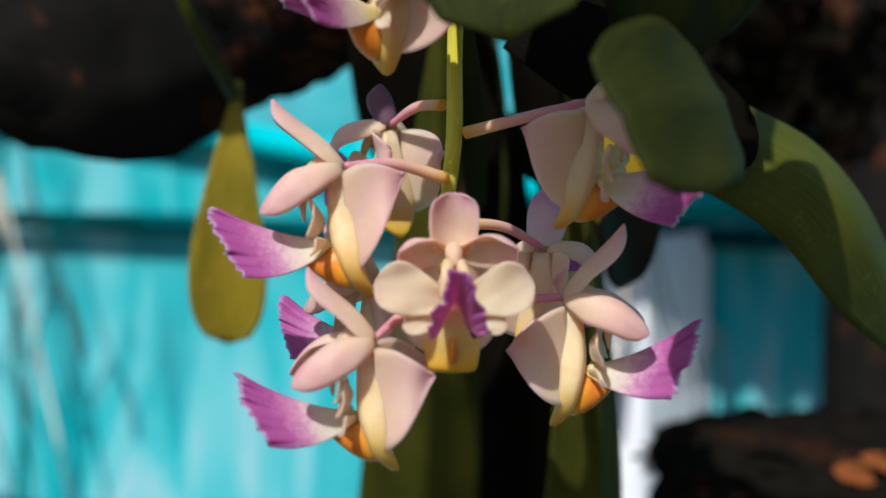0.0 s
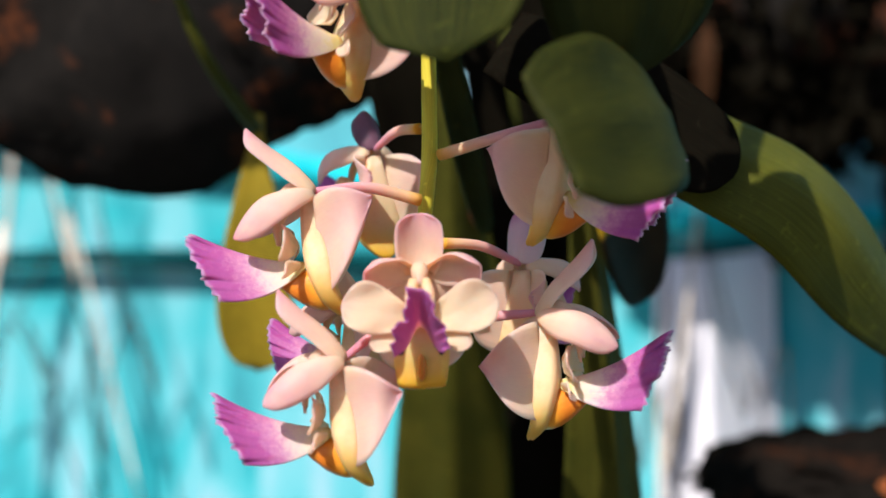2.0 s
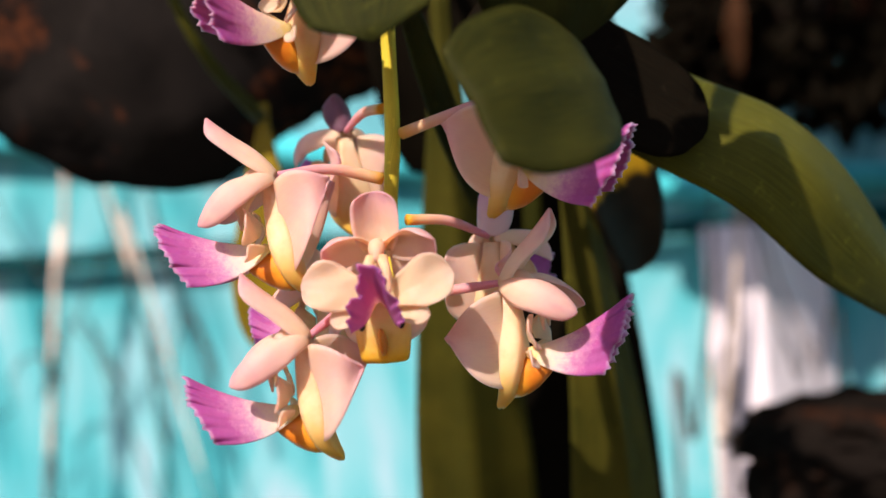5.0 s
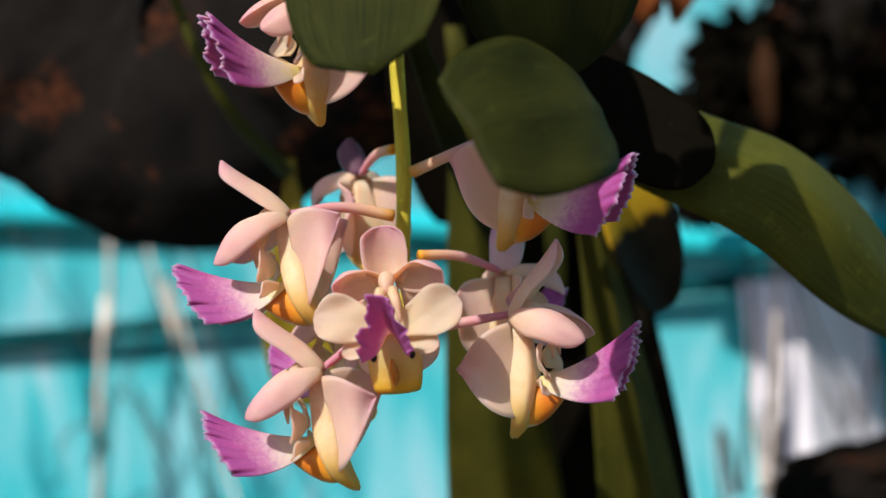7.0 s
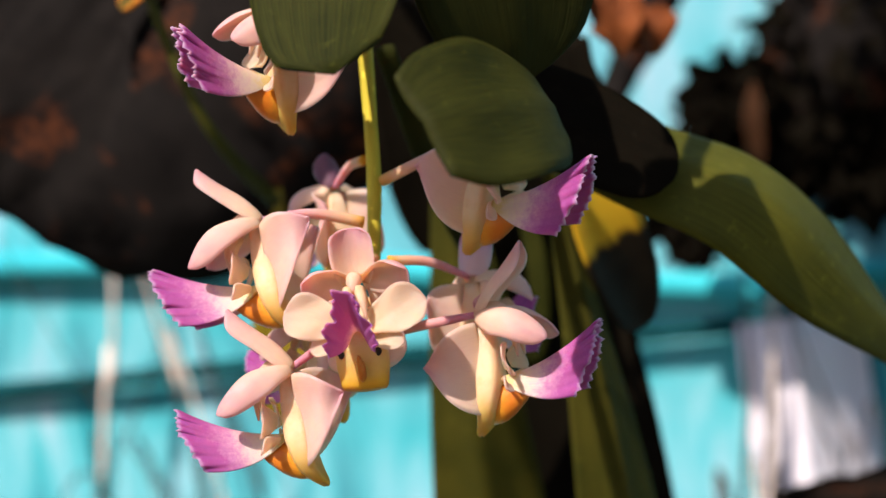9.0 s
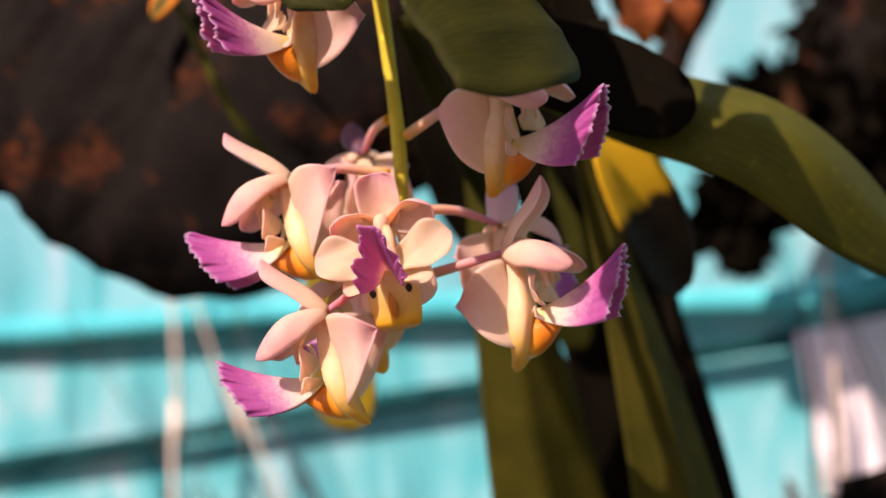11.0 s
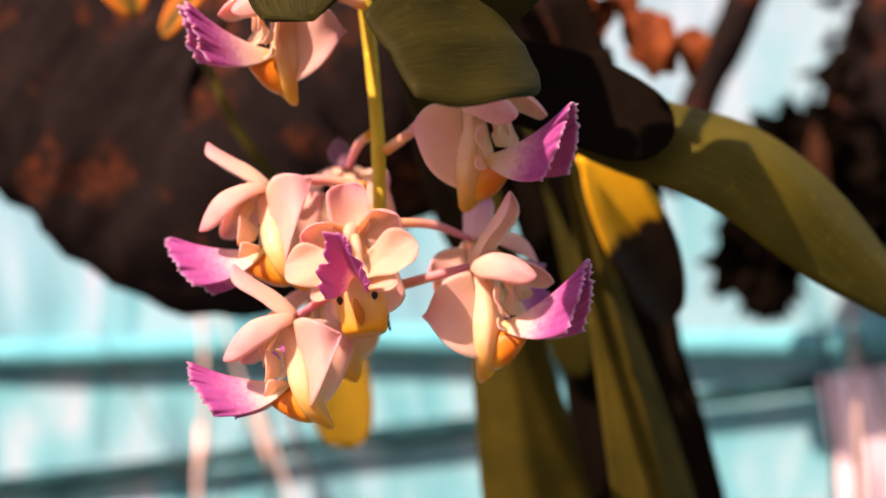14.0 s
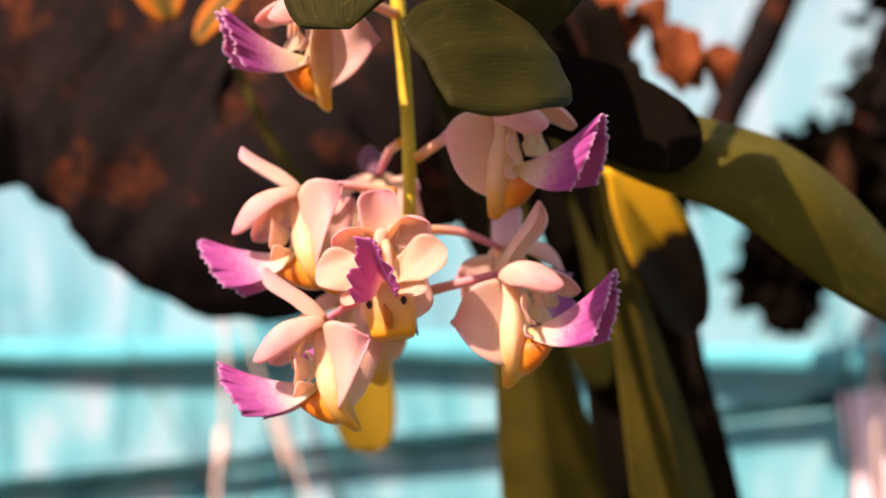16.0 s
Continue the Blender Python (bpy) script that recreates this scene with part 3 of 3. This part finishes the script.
def sac_shape():
    """The hollow body that joins the foot of the spur to the base of the lip, yellow behind and glossy orange in front."""
    slices = [(-0.06, -1.96, -1.20, 0.24), (0.10, -1.95, -1.20, 0.29), (0.25, -1.90, -1.24, 0.26), (0.40, -1.81, -1.28, 0.22), (0.53, -1.70, -1.30, 0.17), (0.64, -1.60, -1.32, 0.13), (0.72, -1.51, -1.34, 0.09), (0.76, -1.45, -1.38, 0.04)]
    sides, verts, uvs, faces = 20, [], [], []
    for i, (y, low, high, half) in enumerate(slices):
        for k in range(sides):
            w = 2 * math.pi * k / sides
            c, s = math.cos(w), math.sin(w)
            verts.append(tissue((half * math.copysign(abs(c) ** 0.8, c), y, (low + high) / 2 + (high - low) / 2 * s)))
            uvs.append((i / (len(slices) - 1), (s + 1) / 2))
    for i in range(len(slices) - 1):
        for k in range(sides):
            a, d = i * sides + k, i * sides + (k + 1) % sides
            faces.append((a, d, d + sides, a + sides))
    faces.append(tuple(range(sides))[::-1])
    faces.append(tuple((len(slices) - 1) * sides + k for k in range(sides)))
    return surface(verts, faces, uvs)


def flower(place, turn, scale, joint, deep=False, petals=((-0.74, 1.30, -0.36), (0.74, 1.30, -0.36)), dorsal=(0, 1.15, 1.05), pedicel_bow=0.0015, hood=None, hood_width=0.72, roof=0.95, sepal=-0.45, seed=0):
    """One flower: local x to its side, y the way it faces, z up, in centimetres about the foot of its column; joint: where its pedicel leaves the stem;
    sepal: the height of the tips of the lateral sepals."""
    rng = random.Random(seed)
    j = lambda: rng.uniform(-0.06, 0.06)  # noqa: E731
    column = spline([tissue(v) for v in ((0, -0.04, 0.06), (0, 0.16, 0.10), (0, 0.38, 0.02), (0, 0.55, -0.22))], 12)
    root = part("flower", sweep(column, taper([v * CM for v in ((0.04, 0.08, 0.16, 0.15, 0.05) if deep else (0.04, 0.08, 0.19, 0.20, 0.07))], 12), 14), CREAM, plant, "pale pink orchid flower with a fringed purple lip and yellow spur")
    root.matrix_world = pose(*place, *turn) @ Matrix.Scale(scale, 4)
    part("dorsal_sepal", blade(tissue((0, -0.06, 0.06)), tissue(dorsal), hood_width * CM, (0, 1, -0.9), -0.10, 0.75, wave=0.05, seed=seed, curl=-0.14, outline=BLUNT_LINE if deep else HOOD_LINE), hood or PETAL, root)
    for side, tip in zip((-1, 1), petals):
        part("petal", blade(tissue((0.10 * side, 0.02, 0.08)), tissue((tip[0] + j(), tip[1] + j(), tip[2] + j())), (0.80 if deep else 0.68) * CM, (0.36 * side, -0.40, roof), 0.17, -0.75, wave=0.08, skew=0.07 * side, seed=seed + side, curl=-0.16, outline=PETAL_LINE), PETAL, root)
        part("lateral_sepal", sepal_shape(side, (0.62 * side, -0.94 + j(), sepal + j()), seed + side), PETAL, root)
        reach = (1.38, 0.50, -0.50) if deep else (0.70, 0.52, -0.74)
        part("side_lobe", blade(tissue((0.18 * side, 0.36, -0.86)), tissue((reach[0] * side, reach[1], reach[2] + j())), (0.92 if deep else 0.62) * CM, (0, 1, 0.15), 0.08, 0.28, wave=0.14, seed=seed + 3 * side, outline=LOBE_LINE), CREAM, root)
        part("lower_lobe", blade(tissue((0.30 * side, 0.34, -1.18)), tissue((0.90 * side, 0.56, -1.28)), (0.44 if deep else 0.30) * CM, (0, 1, 0.4), 0.08, 0.3, wave=0.06, seed=seed + 4 * side, outline=LOBE_LINE), CREAM, root)
        part("tooth", tube([tissue(v) for v in ((0.10 * side, 0.48, -0.16), (0.18 * side, 0.66, -0.42), (0.24 * side, 0.68, -0.80))], [0.0011, 0.0009, 0.0002], 10, 8), CREAM, root)
        if deep:
            part("spur_opening", lump(tissue((0.36 * side, 0.335, -1.36)), (0.0007, 0.0004, 0.0009), 2, 0.25, 0.02, 2), DARK_EYE, root, "dark hollow above the spur")
    part("lip", lip_shape(deep, seed), LIP_DEEP if deep else LIP, root, "fringed purple lip")
    part("spur", spur_shape(deep), SPUR, root, "yellow nectar spur")
    part("nectary", nectary_shape(0.72) if deep else sac_shape(), NECTARY, root, "glossy orange nectary")
    inv = root.matrix_world.inverted()
    a, b = inv @ Vector(joint), tissue((0, -0.02, 0.05))
    c = a.lerp(b, 0.5) + inv.to_3x3() @ Vector((0, 0, pedicel_bow))
    part("pedicel", tube([a, c, b], [0.0011, 0.0010, 0.0009, 0.0006], 18, 10), PEDICEL, root, "thin pink flower stalk")
    return root


flower((-0.0666, -0.0028, 1.5358), (9.9, -1.0, -175.4), 1.0, (-0.0672, 0.018, 1.541), True, ((-1.08, 0.55, 0.18), (1.00, 0.55, 0.18)), dorsal=(0, 0.42, 1.02), roof=0.6, hood_width=0.86, seed=1)
flower((-0.0865, 0.0051, 1.5508), (-4.6, 4.7, 95.4), 1.11, (-0.0676, 0.0139, 1.5486), sepal=-0.22, seed=2)
flower((-0.0804, -0.0067, 1.5213), (-1.1, -0.5, 96.7), 1.09, (-0.0672, 0.012, 1.527), sepal=-0.50, seed=3)
flower((-0.0457, 0.0088, 1.5265), (2.8, 0.6, -97.8), 1.11, (-0.066, 0.010, 1.5255), sepal=-0.72, seed=4, pedicel_bow=0.0)
flower((-0.0417, 0.0088, 1.5622), (-7.7, 9.1, -108.8), 1.13, (-0.0640, 0.021, 1.5570), pedicel_bow=0.0, seed=5)
flower((-0.0735, 0.0022, 1.5897), (12.8, -16.0, 125.1), 1.07, (-0.0655, 0.026, 1.592), seed=6)
flower((-0.0790, 0.0395, 1.5580), (0, 0, 35), 1.05, (-0.0683, 0.0259, 1.5623), dorsal=(0, 0.45, 0.75), hood=DUSKY, hood_width=0.60, seed=7)
flower((-0.0492, 0.0270, 1.5342), (0, 0, -22), 1.05, (-0.0639, 0.0163, 1.5401), dorsal=(0, 0.40, 1.05), hood=ROSY, hood_width=0.8, seed=8)
flower((-0.0810, 0.0200, 1.5290), (0, 0, 62), 1.0, (-0.0680, 0.018, 1.532), seed=9)

part("flower_stem", tube([(-0.0660, 0.034, 1.66), (-0.0655, 0.029, 1.60), (-0.0660, 0.026, 1.572), (-0.0662, 0.022, 1.556), (-0.0678, 0.020, 1.540), (-0.0672, 0.013, 1.524)], [0.0019, 0.0017, 0.0015, 0.0016, 0.0014, 0.0009], 40, 12), STEM, plant, "green flower stem")
part("stem_tip", tube([(-0.0668, 0.0125, 1.5245), (-0.0656, 0.0103, 1.5242), (-0.0666, 0.0105, 1.5200), (-0.0663, 0.0110, 1.5168)], [0.0006, 0.0008, 0.0007, 0.0002], 16, 8), BARK, plant, "withered dark tip of the flower stem")

# Leaves of the plant.
def ribbon(spine, halves, faces, keel, rows=36, cols=17, thick=0.0012):
    """A long leaf along a line; halves: half widths, faces: the ways that its upper side looks, keel: height of the fold along its midrib."""
    line, wide, ways = spline(spine, rows), spline([(h, 0, 0) for h in halves], rows), spline(faces, rows)
    points, uvs = [], []
    for i, c in enumerate(line):
        along = (line[min(i + 1, rows - 1)] - line[max(i - 1, 0)]).normalized()
        side = along.cross(ways[i]).normalized()
        up = side.cross(along)
        half = max(wide[i].x, 0.0003)
        row, urow = [], []
        for j in range(cols):
            u = 2 * j / (cols - 1) - 1
            row.append(c + side * half * u + up * half * (keel * (1 - math.sqrt(u * u + 0.03)) + 0.03 * math.sin(0.5 * i + 2 * u)))
            urow.append((i / (rows - 1), (u + 1) / 2))
        points.append(row)
        uvs.append(urow)
    return shell(points, uvs, thick)


def leaf(base, tip, width, face, material, label, **shape):
    shape = dict(bend=0.05, cup=0.25, p=1.0, q=0.5, root=0.3, wave=0.02, thick=0.0016, rows=30, cols=17) | shape
    return part("leaf", blade(base, tip, width, face, **shape), material, plant, label)


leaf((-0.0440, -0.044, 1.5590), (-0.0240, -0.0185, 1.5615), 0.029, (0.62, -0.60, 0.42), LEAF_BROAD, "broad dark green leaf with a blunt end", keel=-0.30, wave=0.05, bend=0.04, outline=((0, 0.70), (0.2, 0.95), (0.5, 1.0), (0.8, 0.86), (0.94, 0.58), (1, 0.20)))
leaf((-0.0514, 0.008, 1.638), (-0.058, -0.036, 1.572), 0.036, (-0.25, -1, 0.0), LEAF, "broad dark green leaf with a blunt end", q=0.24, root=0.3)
leaf((-0.034, -0.030, 1.648), (-0.0300, -0.010, 1.569), 0.038, (0.45, -0.9, 0.0), LEAF_SHADED, "green leaf hanging over the flowers, shade in its colour", keel=-0.25, outline=((0, 0.6), (0.4, 0.95), (0.7, 1.0), (0.88, 0.78), (0.96, 0.45), (1, 0.05)))
part("leaf_stalk", tube([(-0.0370, -0.0330, 1.5620), (-0.0355, -0.008, 1.585), (-0.0340, -0.010, 1.612)], [0.0014, 0.0018, 0.0022], 12, 8), LEAF_SHADED, plant)
# Unseen leaf and stalk, added overhead to cast shade on the strap leaves.
leaf((-0.0875, 0.051, 1.664), (-0.1355, -0.053, 1.656), 0.042, (0.2, -0.2, 1), LEAF_SHADED, "unseen leaf added overhead to shade the strap leaves", q=0.4, root=0.35)
part("leaf_stalk", tube([(-0.0875, 0.051, 1.664), (-0.093, 0.10, 1.672), (-0.10, 0.19, 1.655)], [0.0020, 0.0024, 0.003], 14, 8), LEAF_SHADED, plant)
for foot in ((-0.0514, 0.008, 1.637), (-0.034, -0.030, 1.647)):
    part("leaf_stalk", tube([foot, Vector(foot) + Vector((0.0, 0.03, 0.022)), (-0.058, 0.12, 1.640), (-0.06, 0.19, 1.640)], [0.0022, 0.0025, 0.003], 20, 8), LEAF, plant)
part("leaf", ribbon([(-0.046, 0.068, 1.579), (-0.013, 0.060, 1.5565), (0.009, 0.060, 1.5435), (0.026, 0.072, 1.5250), (0.042, 0.090, 1.5060), (0.056, 0.110, 1.4880)], [0.009, 0.0125, 0.0155, 0.0132, 0.006, 0.0005],
                    [(-0.2, -0.80, 0.60), (-0.1, -0.75, 0.70), (0.35, -0.75, 0.50), (0.80, -0.60, 0.0), (0.85, -0.5, -0.15), (0.9, -0.4, -0.2)], 0.40), LEAF_ARCH, plant, "arching green leaf folded along its midrib")
leaf((-0.030, 0.098, 1.562), (-0.0195, 0.130, 1.5145), 0.0200, (0.3, -1, 0.2), LEAF_HALF_SHADOW, "short yellow leaf with a shadow painted over its end", q=0.4, root=0.5)
leaf((-0.0685, 0.135, 1.600), (-0.0835, 0.235, 1.365), 0.038, (0.1, -1, 0.25), LEAF_STRAP, "long hanging strap leaf", p=1.9, root=0.15, keel=-0.7)
leaf((-0.039, 0.100, 1.580), (-0.041, 0.165, 1.365), 0.031, (0.6, -1, 0.2), LEAF_STRAP, "long hanging strap leaf", p=2.2, root=0.15, keel=-0.8)
leaf((-0.058, 0.190, 1.595), (-0.060, 0.200, 1.503), 0.020, (0, -1, 0.1), LEAF, "narrow green leaf behind the flowers", p=1.3, q=0.4, root=0.5)
leaf((-0.066, 0.050, 1.590), (-0.060, 0.120, 1.535), 0.007, (0, -1, 0.1), LEAF, "narrow green leaf behind the flowers", p=1.0, q=0.3, root=0.7)
leaf((-0.128, 0.165, 1.570), (-0.133, 0.170, 1.4925), 0.023, (0, -1, 0.1), LEAF_HANG, "small yellow-green leaf on a long stalk", p=2.3, q=0.4, root=0.12, thick=0.0012)
part("leaf_stalk", tube([(-0.155, 0.120, 1.66), (-0.1405, 0.120, 1.605), (-0.1335, 0.130, 1.582), (-0.1285, 0.160, 1.566)], [0.0014, 0.0016, 0.0022], 16, 8), LEAF_OLIVE, plant)
# Near-black blade shaped as the shadow that falls on the arching leaf's base.
leaf((-0.052, 0.050, 1.580), (-0.0045, 0.0460, 1.5505), 0.0250, (0.55, -0.8, 0.15), LEAF_DEEP_SHADE, "near-black blade standing for the shadow on the arching leaf", keel=-0.2, cup=0.1, outline=((0, 0.7), (0.3, 0.95), (0.6, 1.0), (0.85, 0.86), (0.96, 0.55), (1, 0.10)))
leaf((-0.158, 0.100, 1.668), (-0.1550, 0.100, 1.6270), 0.0200, (0.1, -1, 0.2), LEAF_SPOTTED, "yellow-spotted leaf drooping before the log", p=1.2)
leaf((-0.1290, 0.102, 1.6350), (-0.1475, 0.100, 1.6190), 0.0100, (-0.1, -1, 0.3), LEAF_SPOTTED, "yellow-spotted leaf drooping before the log", p=1.2)
part("leaf_stalk", tube([(-0.150, 0.125, 1.668), (-0.138, 0.115, 1.652), (-0.1290, 0.102, 1.6352)], [0.0011, 0.0010, 0.0010], 14, 8), LEAF_OLIVE, plant)
# Leaves added to fill dark gaps; their shade is in the colour.
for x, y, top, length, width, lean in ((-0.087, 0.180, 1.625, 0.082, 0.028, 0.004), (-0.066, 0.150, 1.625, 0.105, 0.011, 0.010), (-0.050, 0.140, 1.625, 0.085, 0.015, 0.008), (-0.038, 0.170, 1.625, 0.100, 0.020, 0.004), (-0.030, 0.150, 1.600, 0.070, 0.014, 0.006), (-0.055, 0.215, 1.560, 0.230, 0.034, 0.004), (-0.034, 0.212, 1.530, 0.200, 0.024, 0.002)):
    leaf((x, y, top), (x + lean, y + 0.012, top - length), width, (0.2, -1, 0.05), LEAF_DEEP_SHADE, "leaf added behind the flowers, coloured near black for shade", p=1.1, q=0.35, root=0.7)
part("root", tube([(-0.134, 0.238, 1.67), (-0.1355, 0.235, 1.61), (-0.136, 0.235, 1.575), (-0.136, 0.235, 1.566)], [0.0014, 0.0016, 0.0032, 0.0014], 16, 8), STRAW, plant, "pale hanging root with a swollen tip")


def strand(points, radius, label, name="dry_stem", material=None):
    ob = part(name, tube(points, [radius, radius, radius * 0.6], 24, 7), material or STRAW)
    return tagged(ob, label, "stem", "dry stems")


BEFORE = FENCE_Y - 0.045
strand([(-0.60, BEFORE, 0.0), (-0.389, BEFORE, 1.383), (-0.366, BEFORE, 1.500), (-0.353, BEFORE, 1.60), (-0.345, BEFORE, 1.72)], 0.0020, "pale dry stem standing before the cloth", "stake")
strand([(-0.05, BEFORE, 0.0), (-0.300, BEFORE, 1.40), (-0.324, BEFORE, 1.49), (-0.343, BEFORE, 1.60), (-0.36, BEFORE, 1.72)], 0.0012, "slanting pale dry stem before the cloth")
rng = random.Random(5)
for x, lean, curve, radius in ((-0.327, -0.015, 0.010, 0.0013), (-0.346, 0.050, -0.02, 0.0009), (-0.380, -0.060, 0.02, 0.0008), (-0.300, 0.020, 0.03, 0.0010)):
    top = 1.52 + rng.uniform(-0.02, 0.10)
    line = [(x - 8 * lean, BEFORE - 0.004, 0.0), (x - lean, BEFORE, 1.34), (x - 0.4 * lean + curve, BEFORE - 0.004, 1.42), (x, BEFORE, 1.49), (x + 0.5 * lean - curve, BEFORE, top)]
    strand(line, radius, "thin dark dead stem standing before the cloth", material=TWIG)
strand([(-0.40, BEFORE, 0.0), (-0.386, BEFORE, 1.36), (-0.378, BEFORE, 1.420), (-0.380, BEFORE, 1.440), (-0.395, BEFORE, 1.444), (-0.407, BEFORE, 1.431), (-0.408, BEFORE, 1.414), (-0.418, BEFORE, 1.406)], 0.0010, "thin dead stem curled over at its end", material=TWIG)

# Stems before the white sheet.
NEAR = FENCE_Y - 0.074
for points, radius, label, material in (
        (((0.010, 1.30), (0.014, 1.368), (0.023, 1.424), (0.029, 1.467), (0.0335, 1.501), (0.041, 1.564), (0.043, 1.585), (0.050, 1.595)), 0.0014, "pale dry stem standing before the white sheet", STRAW),
        (((0.070, 1.30), (0.057, 1.403), (0.051, 1.428), (0.044, 1.456), (0.040, 1.490), (0.036, 1.515)), 0.0009, "thin dark dead stem before the white sheet", TWIG),
        (((0.085, 1.32), (0.067, 1.407), (0.053, 1.452), (0.044, 1.487), (0.038, 1.510)), 0.0009, "thin dark dead stem before the white sheet", TWIG),
        (((-0.012, 1.30), (-0.001, 1.370), (0.006, 1.407), (0.015, 1.456), (0.018, 1.493), (0.020, 1.520)), 0.0018, "dark dead stem at the edge of the white sheet", TWIG),
        (((0.018, 1.30), (0.023, 1.390), (0.0285, 1.440), (0.030, 1.470)), 0.0016, "dark dead stem before the white sheet", TWIG)):
    strand([(points[0][0] - 0.02, NEAR, 0.0)] + [(x, NEAR - 0.002 * k, z) for k, (x, z) in enumerate(points)], radius, label, material=material)
strand([(0.0425, NEAR - 0.012, 1.580), (0.0405, NEAR - 0.012, 1.590), (0.0395, NEAR - 0.012, 1.600)], 0.0008, "short pale fork of a dry stem", material=STRAW)
